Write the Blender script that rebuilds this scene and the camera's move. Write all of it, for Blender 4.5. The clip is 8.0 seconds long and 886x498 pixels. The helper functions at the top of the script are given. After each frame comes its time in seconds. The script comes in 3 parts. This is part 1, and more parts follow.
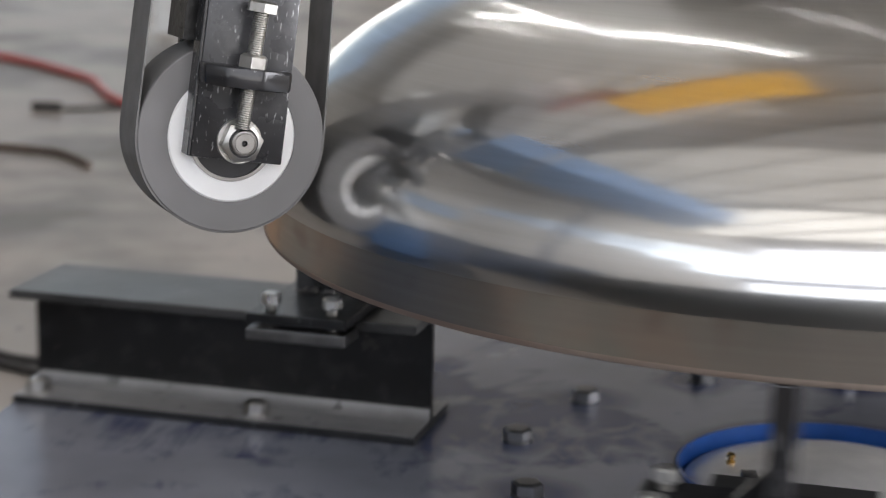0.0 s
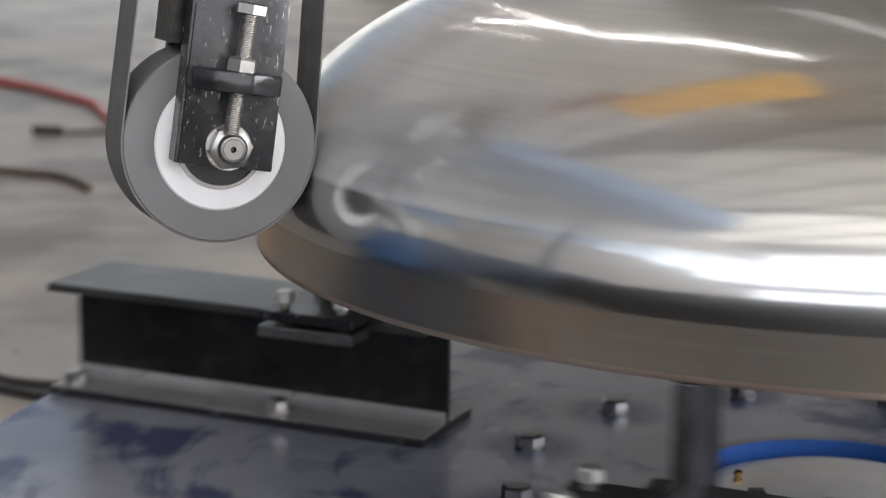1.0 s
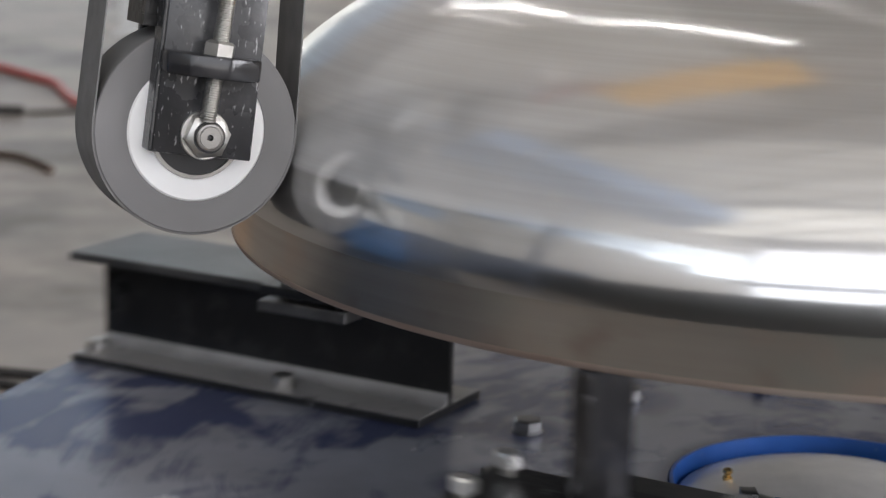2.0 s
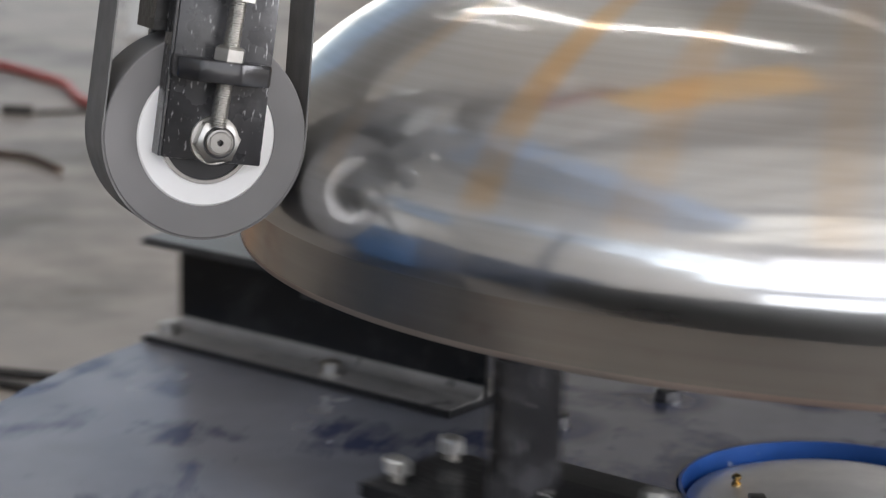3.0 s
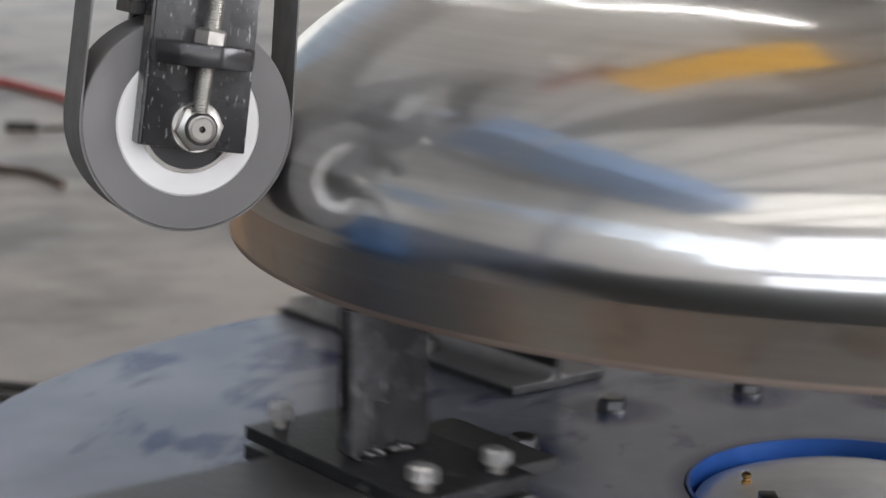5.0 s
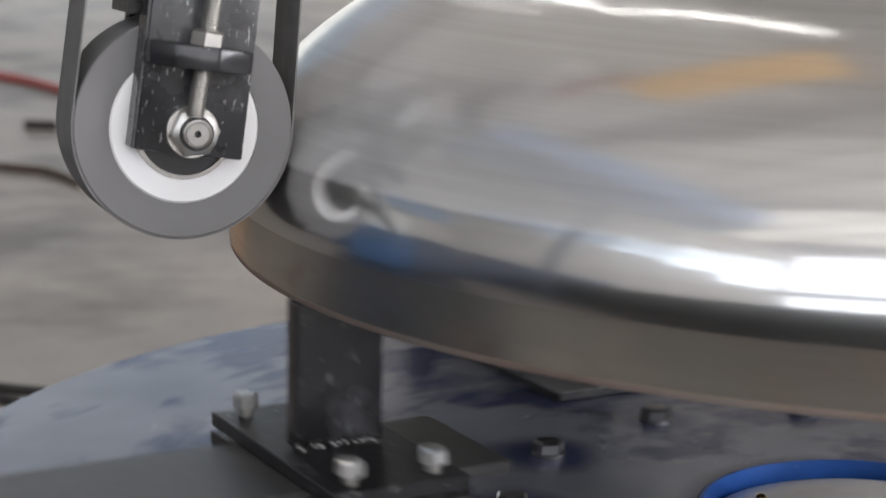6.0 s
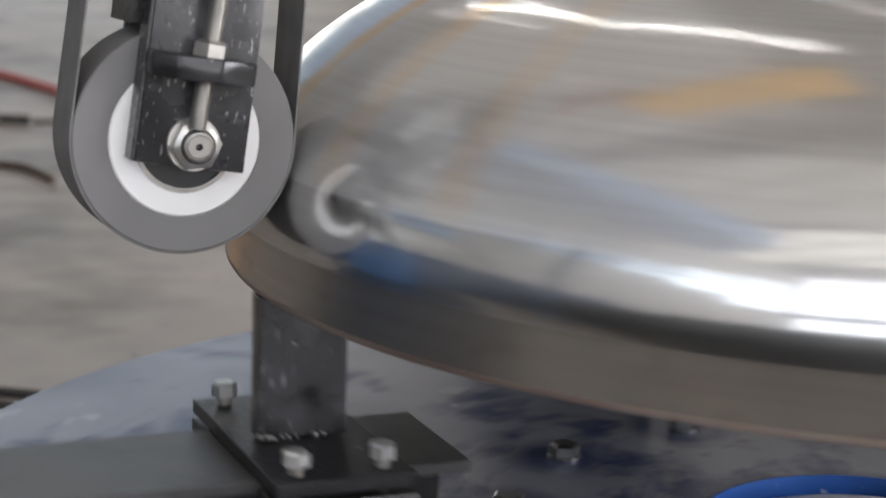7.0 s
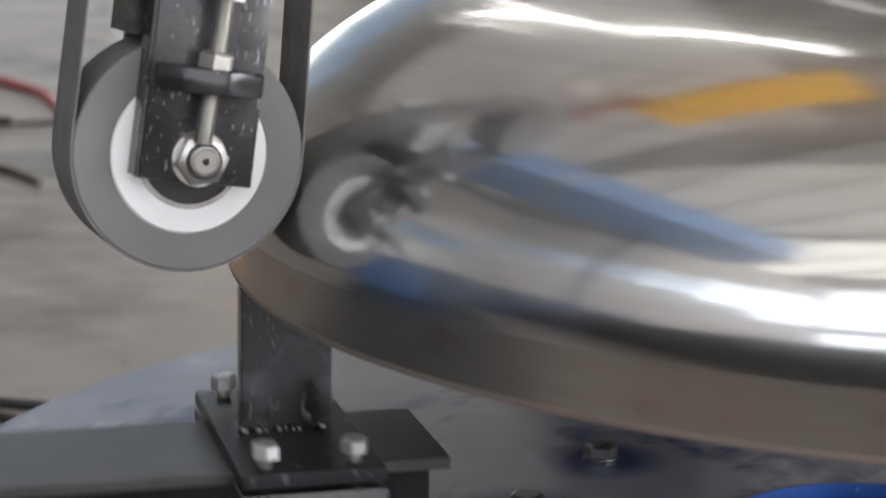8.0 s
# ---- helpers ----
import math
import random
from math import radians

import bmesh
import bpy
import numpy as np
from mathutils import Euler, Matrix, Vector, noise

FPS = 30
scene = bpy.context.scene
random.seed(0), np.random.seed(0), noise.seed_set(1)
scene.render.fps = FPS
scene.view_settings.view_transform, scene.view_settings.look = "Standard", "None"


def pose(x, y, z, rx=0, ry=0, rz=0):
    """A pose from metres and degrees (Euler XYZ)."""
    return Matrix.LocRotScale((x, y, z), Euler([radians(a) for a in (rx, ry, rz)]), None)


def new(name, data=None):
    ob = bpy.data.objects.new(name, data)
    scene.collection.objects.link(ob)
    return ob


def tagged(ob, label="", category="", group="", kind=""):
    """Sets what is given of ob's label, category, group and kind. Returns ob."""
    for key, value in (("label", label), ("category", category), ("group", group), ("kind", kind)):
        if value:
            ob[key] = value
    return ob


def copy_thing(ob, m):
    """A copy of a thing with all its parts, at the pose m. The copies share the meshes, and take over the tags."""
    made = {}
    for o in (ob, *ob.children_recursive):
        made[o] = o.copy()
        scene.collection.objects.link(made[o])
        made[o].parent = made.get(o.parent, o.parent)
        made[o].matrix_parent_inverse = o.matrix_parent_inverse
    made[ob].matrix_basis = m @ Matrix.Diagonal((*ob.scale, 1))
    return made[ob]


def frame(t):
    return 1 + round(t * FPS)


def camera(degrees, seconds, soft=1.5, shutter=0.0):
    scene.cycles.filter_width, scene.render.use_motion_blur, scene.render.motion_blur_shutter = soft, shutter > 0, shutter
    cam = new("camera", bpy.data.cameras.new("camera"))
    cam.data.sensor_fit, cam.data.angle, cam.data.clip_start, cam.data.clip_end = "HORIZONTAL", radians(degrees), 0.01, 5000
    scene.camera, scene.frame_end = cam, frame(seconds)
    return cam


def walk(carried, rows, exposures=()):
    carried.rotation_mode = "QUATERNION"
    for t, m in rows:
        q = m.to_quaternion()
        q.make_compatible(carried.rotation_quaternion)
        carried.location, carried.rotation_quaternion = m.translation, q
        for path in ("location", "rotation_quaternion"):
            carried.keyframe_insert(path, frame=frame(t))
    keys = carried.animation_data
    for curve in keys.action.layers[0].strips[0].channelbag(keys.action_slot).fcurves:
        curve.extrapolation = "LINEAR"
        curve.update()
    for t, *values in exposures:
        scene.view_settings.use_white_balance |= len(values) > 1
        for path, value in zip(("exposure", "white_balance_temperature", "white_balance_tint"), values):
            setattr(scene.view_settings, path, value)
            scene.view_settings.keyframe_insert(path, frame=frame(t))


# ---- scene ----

# ---------------------------------------------------------------- camera
cam = camera(25.6, 8.0, soft=1.1, shutter=0.45)
PATH = [
    (0.0, pose(-0.3607, -1.7285, 0.5938, 77.288, -1.140, 0.384)),
    (0.2, pose(-0.3763, -1.7417, 0.5873, 77.712, -1.595, -0.074)),
    (0.5, pose(-0.3670, -1.7046, 0.5774, 77.894, -1.475, 0.195)),
    (1.0, pose(-0.3524, -1.6859, 0.5699, 78.112, -0.875, 0.534)),
    (1.5, pose(-0.3508, -1.6724, 0.5886, 77.110, -1.287, 0.711)),
    (2.0, pose(-0.3714, -1.6238, 0.5666, 77.521, -1.266, -0.581)),
    (3.5, pose(-0.3741, -1.6188, 0.5718, 77.480, -1.454, -0.225)),
    (4.0, pose(-0.3845, -1.5884, 0.5709, 77.322, -1.377, -0.487)),
    (4.5, pose(-0.3722, -1.5871, 0.5483, 77.869, -0.480, -0.367)),
    (6.0, pose(-0.3435, -1.5262, 0.5352, 78.137, -1.198, 0.792)),
    (6.5, pose(-0.3509, -1.5040, 0.5386, 77.996, -1.662, 0.536)),
    (7.0, pose(-0.3692, -1.4992, 0.5444, 77.953, -1.812, -0.088)),
    (7.5, pose(-0.3799, -1.4855, 0.5497, 77.817, -1.397, -0.474)),
    (8.0, pose(-0.3906, -1.4557, 0.5487, 77.750, -1.183, -0.797)),
]
walk(cam, PATH)
cam.data.dof.use_dof, cam.data.dof.focus_distance, cam.data.dof.aperture_fstop = True, 1.45, 7.5
scene.view_settings.exposure = 0.85

# ---------------------------------------------------------------- plan (metres)
SPIN = math.degrees(1.4403)      # turntable, degrees a second, anticlockwise from above
ARM0 = math.degrees(2.8743)      # bearing of the first arm at the start
R_DISH, Z_RIM, FLANGE, RISE = 0.525, 0.2323, 0.040, 0.242
R_TABLE, R_HUB, R_BOLTS = 0.8138, 0.1432, 0.2973
FLOOR_Z = -0.30
HALL = (-9.0, 9.0, -8.0, 13.0, 6.7)   # x0, x1, y0, y1, ceiling height
BEAM = (0.386, 0.8094, 0.0604, 0.1181)  # inner end, outer end, half width, height
WHEEL = pose(-0.527, -0.258, 0.346, -2, 8, 21)
TOOL_SIZE = 0.926
R_WHEEL = 0.0804

# ---------------------------------------------------------------- world and lamps
world = bpy.data.worlds.new("world")
scene.world = world
world.use_nodes = True
wn = world.node_tree.nodes
sky = wn.new("ShaderNodeTexSky")
sky.sky_type, sky.sun_disc = 'NISHITA', False
sky.sun_elevation, sky.sun_rotation = radians(40), radians(160)
wn["Background"].inputs[1].default_value = 0.05
world.node_tree.links.new(sky.outputs[0], wn["Background"].inputs[0])


def area_lamp(name, m, w, h, power, color):
    d = bpy.data.lights.new(name, 'AREA')
    d.shape, d.size, d.size_y, d.energy, d.color = 'RECTANGLE', w, h, power, color
    ob = new(name, d)
    ob.matrix_world = m
    return ob


DAY = (0.985, 0.975, 1.03)
SOUTH = pose(0, 0, 0, 90, 0, 180) @ pose(0, 0, 0, 180, 0, 0)
DIAG = pose(-6.62, -4.5, 0, 0, 0, -55.8)      # the skewed south-west wall: x along it, y into the hall
# daylight through the windows behind the camera, beside it, and the open doors
area_lamp("south_window_light", Matrix.Translation((-1.8, -7.97, 3.25)) @ SOUTH, 4.6, 5.3, 92, DAY)
area_lamp("south_window_light", Matrix.Translation((4.0, -7.97, 3.3)) @ SOUTH, 7.0, 4.2, 165, DAY)
area_lamp("south_door_light", Matrix.Translation((3.75, -7.97, 0.44)) @ SOUTH, 4.5, 1.44, 40, DAY)
SLOTS = ((-4.1, -2.0, 4.3, 0.8, 0.7), (-2.0, 0.0, 4.25, 1.0, 1.8), (0.0, 1.4, 4.15, 1.3, 4.0), (1.4, 2.7, 4.0, 1.7, 9), (2.7, 4.1, 3.7, 2.4, 16))
for a, b, z, h, power in SLOTS:
    area_lamp("south_west_window_light", DIAG @ pose((a + b) / 2, 0.03, z, 90, 0, 180) @ pose(0, 0, 0, 180, 0, 0), b - a, h, power, (0.88, 0.94, 1.0))
area_lamp("west_window_light", pose(-8.97, 0.9, 3.2, 0, -90, 0), 0.9, 3.4, 0.6, (0.88, 0.94, 1.0))
area_lamp("east_door_light", pose(8.97, -3.0, 1.8, 0, 90, 0), 4.2, 5.0, 480, DAY)
area_lamp("north_door_light", pose(-3.0, 12.97, 0.85, -90, 0, 0), 4.0, 2.3, 32, (1.0, 0.965, 0.93))
area_lamp("north_window_light", pose(-4.0, 12.97, 3.6, -90, 0, 0), 5.0, 2.8, 2.2, (1.0, 0.965, 0.93))
# rows of strip lights under the roof: from, to, width, power
STRIPS = (((-3.4, 10.8), (-2.0, 6.0), 0.022, 11), ((-1.93, 5.4), (-0.1, 2.85), 0.016, 5.5),
          ((-4.0, 12.0), (-2.7, 6.4), 0.012, 2.2), ((-2.95, 12.3), (-2.25, 6.8), 0.014, 3.5), ((0.35, 5.2), (1.05, 3.6), 0.01, 0.5))


def strip_pose(a, b, z):
    return pose((a[0] + b[0]) / 2, (a[1] + b[1]) / 2, z, 0, 0, math.degrees(math.atan2(a[0] - b[0], b[1] - a[1])))


for a, b, wide, power in STRIPS:
    area_lamp("strip_light_lamp", strip_pose(a, b, 6.33), wide, math.dist(a, b), power, (1.0, 0.98, 0.95))
# lamps added under the solid roof, standing in for its lit underside
area_lamp("lit_roof_lamp", pose(-1.2, -6.0, 6.66, 0, 0, -8), 9.0, 3.0, 66, (1.0, 0.965, 0.90))
area_lamp("lit_roof_lamp", pose(-0.5, -2.6, 6.66, 0, 0, -12), 12.0, 3.2, 26, (1.0, 0.955, 0.88))
area_lamp("lit_roof_lamp", pose(-4.45, 5.1, 6.66), 7.3, 9.0, 34, (1.0, 0.985, 0.97))
# unseen fill lamps added for light from above, outside what the dish mirrors
for lx, ly in ((5.2, -3.0), (5.2, 4.5)):
    area_lamp("top_fill_lamp", pose(lx, ly, 6.6), 1.4, 5.0, 60, (1.0, 0.99, 0.97))


# ---------------------------------------------------------------- materials
def material(name, color, rough=0.5, metal=0.0, vary=0.12, scale=8.0, bump=0.0, bump_scale=60.0, tint=None, tint_scale=4.0,
             tint_lo=0.5, tint_hi=0.62, coat=0.0, spec=0.5, rough_vary=0.1, aniso=0.0, speck=None, speck_scale=90.0, speck_lo=0.66, scratch=None, scratch_scale=70.0):
    m = bpy.data.materials.new(name)
    m.use_nodes = True
    nt = m.node_tree
    n, l = nt.nodes, nt.links
    b = n["Principled BSDF"]
    tc = n.new("ShaderNodeTexCoord")
    info = n.new("ShaderNodeObjectInfo")
    shift = n.new("ShaderNodeVectorMath")
    shift.operation = 'ADD'
    l.new(tc.outputs["Object"], shift.inputs[0])
    l.new(info.outputs["Random"], shift.inputs[1])
    co = shift.outputs[0]
    big = n.new("ShaderNodeTexNoise")
    big.inputs["Scale"].default_value, big.inputs["Detail"].default_value = scale, 8
    l.new(co, big.inputs["Vector"])
    mix = n.new("ShaderNodeMix")
    mix.data_type = 'RGBA'
    mix.inputs[6].default_value = (*[c * (1 - vary) for c in color], 1)
    mix.inputs[7].default_value = (*[min(1, c * (1 + vary)) for c in color], 1)
    spread = n.new("ShaderNodeMapRange")
    spread.inputs[1].default_value, spread.inputs[2].default_value = 0.3, 0.7
    l.new(big.outputs["Fac"], spread.inputs[0])
    l.new(spread.outputs[0], mix.inputs[0])
    col = mix.outputs[2]
    for shade, sc, lo, hi in ((tint, tint_scale, tint_lo, tint_hi), (speck, speck_scale, speck_lo, speck_lo + 0.04)):
        if shade is None:
            continue
        t = n.new("ShaderNodeTexNoise")
        t.inputs["Scale"].default_value, t.inputs["Detail"].default_value = sc, 5
        l.new(co, t.inputs["Vector"])
        r = n.new("ShaderNodeMapRange")
        r.inputs[1].default_value, r.inputs[2].default_value = lo, hi
        l.new(t.outputs["Fac"], r.inputs[0])
        k = n.new("ShaderNodeMix")
        k.data_type = 'RGBA'
        k.inputs[7].default_value = (*shade, 1)
        l.new(r.outputs[0], k.inputs[0])
        l.new(col, k.inputs[6])
        col = k.outputs[2]
    for turn, stretch in ((28, 0.25), (-52, 0.3)) if scratch else ():
        # fine scratches in two directions
        mp = n.new("ShaderNodeMapping")
        mp.inputs["Rotation"].default_value = (0, radians(turn), 0)
        mp.inputs["Scale"].default_value = (1, 1, stretch)
        l.new(co, mp.inputs["Vector"])
        t = n.new("ShaderNodeTexNoise")
        t.inputs["Scale"].default_value, t.inputs["Detail"].default_value = scratch_scale * 3, 3
        l.new(mp.outputs[0], t.inputs["Vector"])
        r = n.new("ShaderNodeMapRange")
        r.inputs[1].default_value, r.inputs[2].default_value = 0.665, 0.74
        l.new(t.outputs["Fac"], r.inputs[0])
        k = n.new("ShaderNodeMix")
        k.data_type = 'RGBA'
        k.inputs[7].default_value = (*scratch, 1)
        l.new(r.outputs[0], k.inputs[0])
        l.new(col, k.inputs[6])
        col = k.outputs[2]
    l.new(col, b.inputs["Base Color"])
    rr = n.new("ShaderNodeMapRange")
    rr.inputs[3].default_value, rr.inputs[4].default_value = max(0.02, rough - rough_vary), min(1, rough + rough_vary)
    l.new(big.outputs["Fac"], rr.inputs[0])
    l.new(rr.outputs[0], b.inputs["Roughness"])
    b.inputs["Metallic"].default_value = metal
    b.inputs["Specular IOR Level"].default_value = spec
    b.inputs["Coat Weight"].default_value = coat
    b.inputs["Coat Roughness"].default_value = 0.15
    b.inputs["Anisotropic"].default_value = aniso
    if bump:
        fine = n.new("ShaderNodeTexNoise")
        fine.inputs["Scale"].default_value, fine.inputs["Detail"].default_value = bump_scale, 6
        l.new(co, fine.inputs["Vector"])
        bp = n.new("ShaderNodeBump")
        bp.inputs["Strength"].default_value, bp.inputs["Distance"].default_value = bump, 0.002
        l.new(fine.outputs["Fac"], bp.inputs["Height"])
        l.new(bp.outputs[0], b.inputs["Normal"])
    return m


BLACK = material("black_paint", (0.016, 0.0165, 0.018), 0.34, 0.0, 0.3, 14, 0.25, 120, spec=0.32, speck=(0.16, 0.16, 0.16), speck_scale=70, speck_lo=0.68, scratch=(0.12, 0.12, 0.125), scratch_scale=45)
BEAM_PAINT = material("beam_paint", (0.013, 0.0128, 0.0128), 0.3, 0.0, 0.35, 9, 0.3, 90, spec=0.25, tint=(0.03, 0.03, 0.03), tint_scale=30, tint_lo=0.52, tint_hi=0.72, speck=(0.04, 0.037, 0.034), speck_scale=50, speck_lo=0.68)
STACK_BLACK = material("stack_black", (0.012, 0.012, 0.0125), 0.55, 0.0, 0.3, 6, 0.2, 60, spec=0.25)
POST_PAINT = material("scuffed_post_paint", (0.013, 0.013, 0.014), 0.2, 0.0, 0.3, 18, 0.3, 45, coat=0.4, tint=(0.06, 0.06, 0.065), tint_scale=22, tint_lo=0.5, tint_hi=0.68, speck=(0.15, 0.15, 0.155), speck_scale=60, speck_lo=0.68, scratch=(0.13, 0.13, 0.135), scratch_scale=60)
# one beam in three shades: web darkest, upper flange lighter, lower flange's top palest
FLANGE_PAINT = material("pale_flange_paint", (0.29, 0.283, 0.275), 0.34, 0.0, 0.25, 12, 0.2, 90, tint=(0.36, 0.35, 0.34), tint_scale=9, speck=(0.13, 0.127, 0.122), speck_scale=40, speck_lo=0.64)
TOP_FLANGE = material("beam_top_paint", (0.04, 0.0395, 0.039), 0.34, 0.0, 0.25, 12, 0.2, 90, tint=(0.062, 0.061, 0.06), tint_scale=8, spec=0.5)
BRACKET = material("bracket_paint", (0.029, 0.029, 0.031), 0.27, 0.0, 0.35, 25, 0.1, 160, tint=(0.065, 0.065, 0.067), tint_scale=35, tint_lo=0.58, tint_hi=0.75, speck=(0.28, 0.28, 0.28), speck_scale=260, speck_lo=0.685, scratch=(0.4, 0.4, 0.4), scratch_scale=110)
LUG_PAINT = material("worn_gloss_paint", (0.022, 0.022, 0.024), 0.2, 0.0, 0.3, 30, 0.12, 90, speck=(0.4, 0.4, 0.4), speck_scale=160, speck_lo=0.69)
MILL_STEEL = material("dull_mill_steel", (0.14, 0.135, 0.13), 0.55, 0.5, 0.2, 6, 0.05, 60)
ZINC = material("zinc_steel", (0.47, 0.46, 0.435), 0.34, 1.0, 0.12, 60, 0.1, 300)
STEEL = material("turned_steel", (0.27, 0.262, 0.25), 0.36, 1.0, 0.1, 80, 0.05, 400)
BRIGHT_ZINC = material("bright_zinc_steel", (0.72, 0.72, 0.70), 0.3, 0.8, 0.1, 60, 0.08, 300)
BAR_STEEL = material("scuffed_bar_steel", (0.17, 0.167, 0.165), 0.33, 0.9, 0.3, 40, 0.2, 120)
BRIGHT = material("machined_cap", (0.9, 0.87, 0.83), 0.36, 0.25, 0.08, 30, 0.05, 300)
DULL_BOLT = material("dull_bolt_steel", (0.22, 0.22, 0.225), 0.36, 1.0, 0.2, 60, 0.15, 250)
EDGE_BLUE = material("blue_gloss_paint", (0.02, 0.095, 0.36), 0.35, 0.0, 0.2, 20, 0.1, 80, speck=(0.35, 0.4, 0.55), speck_scale=60, speck_lo=0.7)
CABINET_BLUE = material("cabinet_blue_paint", (0.018, 0.035, 0.075), 0.5, 0.0, 0.15, 4, 0.1, 60)
BASE_BLUE = material("base_blue_paint", (0.016, 0.085, 0.22), 0.4, 0.0, 0.12, 4, 0.1, 60)
MACHINE_BLUE = material("machine_blue_paint", (0.25, 0.40, 0.66), 0.4, 0.0, 0.1, 4, 0.1, 60)
RUBBER = material("grey_rubber", (0.185, 0.18, 0.18), 0.62, 0.0, 0.06, 30, 0.1, 400)
BELT = material("abrasive_belt", (0.18, 0.175, 0.172), 0.7, 0.0, 0.2, 40, 0.5, 900)
WHITE = material("white_aluminium", (0.9, 0.895, 0.885), 0.45, 0.0, 0.03, 30)
DARK = material("dark_bearing", (0.02, 0.02, 0.022), 0.35, 0.3, 0.2, 60)
BRASS = material("brass", (0.72, 0.5, 0.2), 0.25, 1.0, 0.1, 80)
CONCRETE = material("concrete_floor", (0.335, 0.302, 0.268), 0.5, 0.0, 0.25, 2.2, 0.12, 30, tint=(0.128, 0.113, 0.098), tint_scale=2.6, tint_lo=0.46, tint_hi=0.66, speck=(0.09, 0.085, 0.08), speck_scale=22, speck_lo=0.7)
WALL = material("plastered_wall", (0.62, 0.605, 0.575), 0.8, 0.0, 0.08, 1.0, 0.2, 20)
ROOF = material("roof_sheet", (0.41, 0.39, 0.36), 0.7, 0.0, 0.25, 0.8, 0.1, 20)
HOSE_RED = material("red_hose", (0.5, 0.095, 0.09), 0.45, 0.0, 0.15, 30)
CABLE = material("black_cable", (0.03, 0.028, 0.026), 0.5, 0.0, 0.2, 30)
RUST = material("rusty_rod", (0.09, 0.06, 0.045), 0.7, 0.2, 0.3, 40, 0.3, 200)
CARD = material("cardboard", (0.48, 0.29, 0.15), 0.8, 0.0, 0.1, 12, 0.1, 120)
ORANGE = material("orange_paint", (1.0, 0.5, 0.02), 0.45, 0.0, 0.08, 5)
RED = material("red_paint", (0.6, 0.05, 0.05), 0.45, 0.0, 0.1, 5)
GREY_PAINT = material("light_grey_paint", (0.55, 0.56, 0.55), 0.5, 0.0, 0.08, 6)
FRAME_GREY = material("window_frame_paint", (0.3, 0.31, 0.32), 0.5, 0.0, 0.1, 6)


def dish_material(name, color, dark, base_rough, haze, satin_from, aniso, stripes=(), mottle=()):
    """Ground stainless steel. Above the height satin_from one half of the turn is still satin; the rest is nearly a mirror.
    The belt's marks run up the profile, so that reflections spread along the rings."""
    m = bpy.data.materials.new(name)
    m.use_nodes = True
    n, l = m.node_tree.nodes, m.node_tree.links
    b = n["Principled BSDF"]
    tc = n.new("ShaderNodeTexCoord")
    sep = n.new("ShaderNodeSeparateXYZ")
    l.new(tc.outputs["Object"], sep.inputs[0])

    def calc(op, a, c=None, d=None):
        k = n.new("ShaderNodeMath")
        k.operation = op
        for i, x in enumerate((a, c, d)):
            if x is None:
                continue
            if isinstance(x, (int, float)):
                k.inputs[i].default_value = x
            else:
                l.new(x, k.inputs[i])
        return k.outputs[0]

    def span(value, lo, hi):
        k = n.new("ShaderNodeMapRange")
        k.inputs[1].default_value, k.inputs[2].default_value = lo, hi
        l.new(value, k.inputs[0])
        return k.outputs[0]
    x, y, z = sep.outputs
    rad = calc('SQRT', calc('ADD', calc('MULTIPLY', x, x), calc('MULTIPLY', y, y)))
    ang = calc('ARCTAN2', y, x)

    def rings(fine, along, detail):
        c = n.new("ShaderNodeCombineXYZ")
        l.new(calc('MULTIPLY', rad, fine), c.inputs[0])
        l.new(calc('MULTIPLY', z, fine), c.inputs[1])
        l.new(calc('MULTIPLY', ang, along), c.inputs[2])
        t = n.new("ShaderNodeTexNoise")
        t.inputs["Scale"].default_value, t.inputs["Detail"].default_value = 1.0, detail
        l.new(c.outputs[0], t.inputs["Vector"])
        return t.outputs[0]
    marks, patches = rings(150, 1.2, 5), rings(22, 3.0, 4)
    blot = n.new("ShaderNodeTexNoise")
    blot.inputs["Scale"].default_value, blot.inputs["Detail"].default_value = 9.0, 6
    l.new(tc.outputs["Object"], blot.inputs["Vector"])
    cloud = blot.outputs[0]
    turn = calc('MULTIPLY_ADD', calc('COSINE', calc('SUBTRACT', ang, radians(DULL))), 0.5, 0.5)
    satin = calc('MULTIPLY', span(turn, 0.25, 0.75), span(z, satin_from - 0.0015, satin_from + 0.0015))
    rough = calc('MULTIPLY_ADD', satin, 0.012, base_rough)
    rough = calc('MULTIPLY_ADD', calc('SUBTRACT', marks, 0.5), 0.04, rough)
    rough = calc('MULTIPLY_ADD', calc('SUBTRACT', patches, 0.5), 0.09, rough)
    rough = calc('MAXIMUM', rough, 0.04)
    mix = n.new("ShaderNodeMix")
    mix.data_type = 'RGBA'
    mix.inputs[6].default_value, mix.inputs[7].default_value = (*color, 1), (*dark, 1)
    l.new(span(calc('MULTIPLY_ADD', marks, 0.5, calc('MULTIPLY', cloud, 0.5)), 0.36, 0.74), mix.inputs[0])
    base = mix.outputs[2]
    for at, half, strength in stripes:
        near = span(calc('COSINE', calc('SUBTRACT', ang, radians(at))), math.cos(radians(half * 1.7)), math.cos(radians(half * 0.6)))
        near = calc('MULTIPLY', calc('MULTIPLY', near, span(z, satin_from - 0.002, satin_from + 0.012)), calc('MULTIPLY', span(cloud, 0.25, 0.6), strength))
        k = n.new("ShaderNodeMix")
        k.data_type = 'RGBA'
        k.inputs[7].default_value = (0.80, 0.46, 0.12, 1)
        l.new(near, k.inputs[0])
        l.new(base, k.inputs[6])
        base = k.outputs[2]
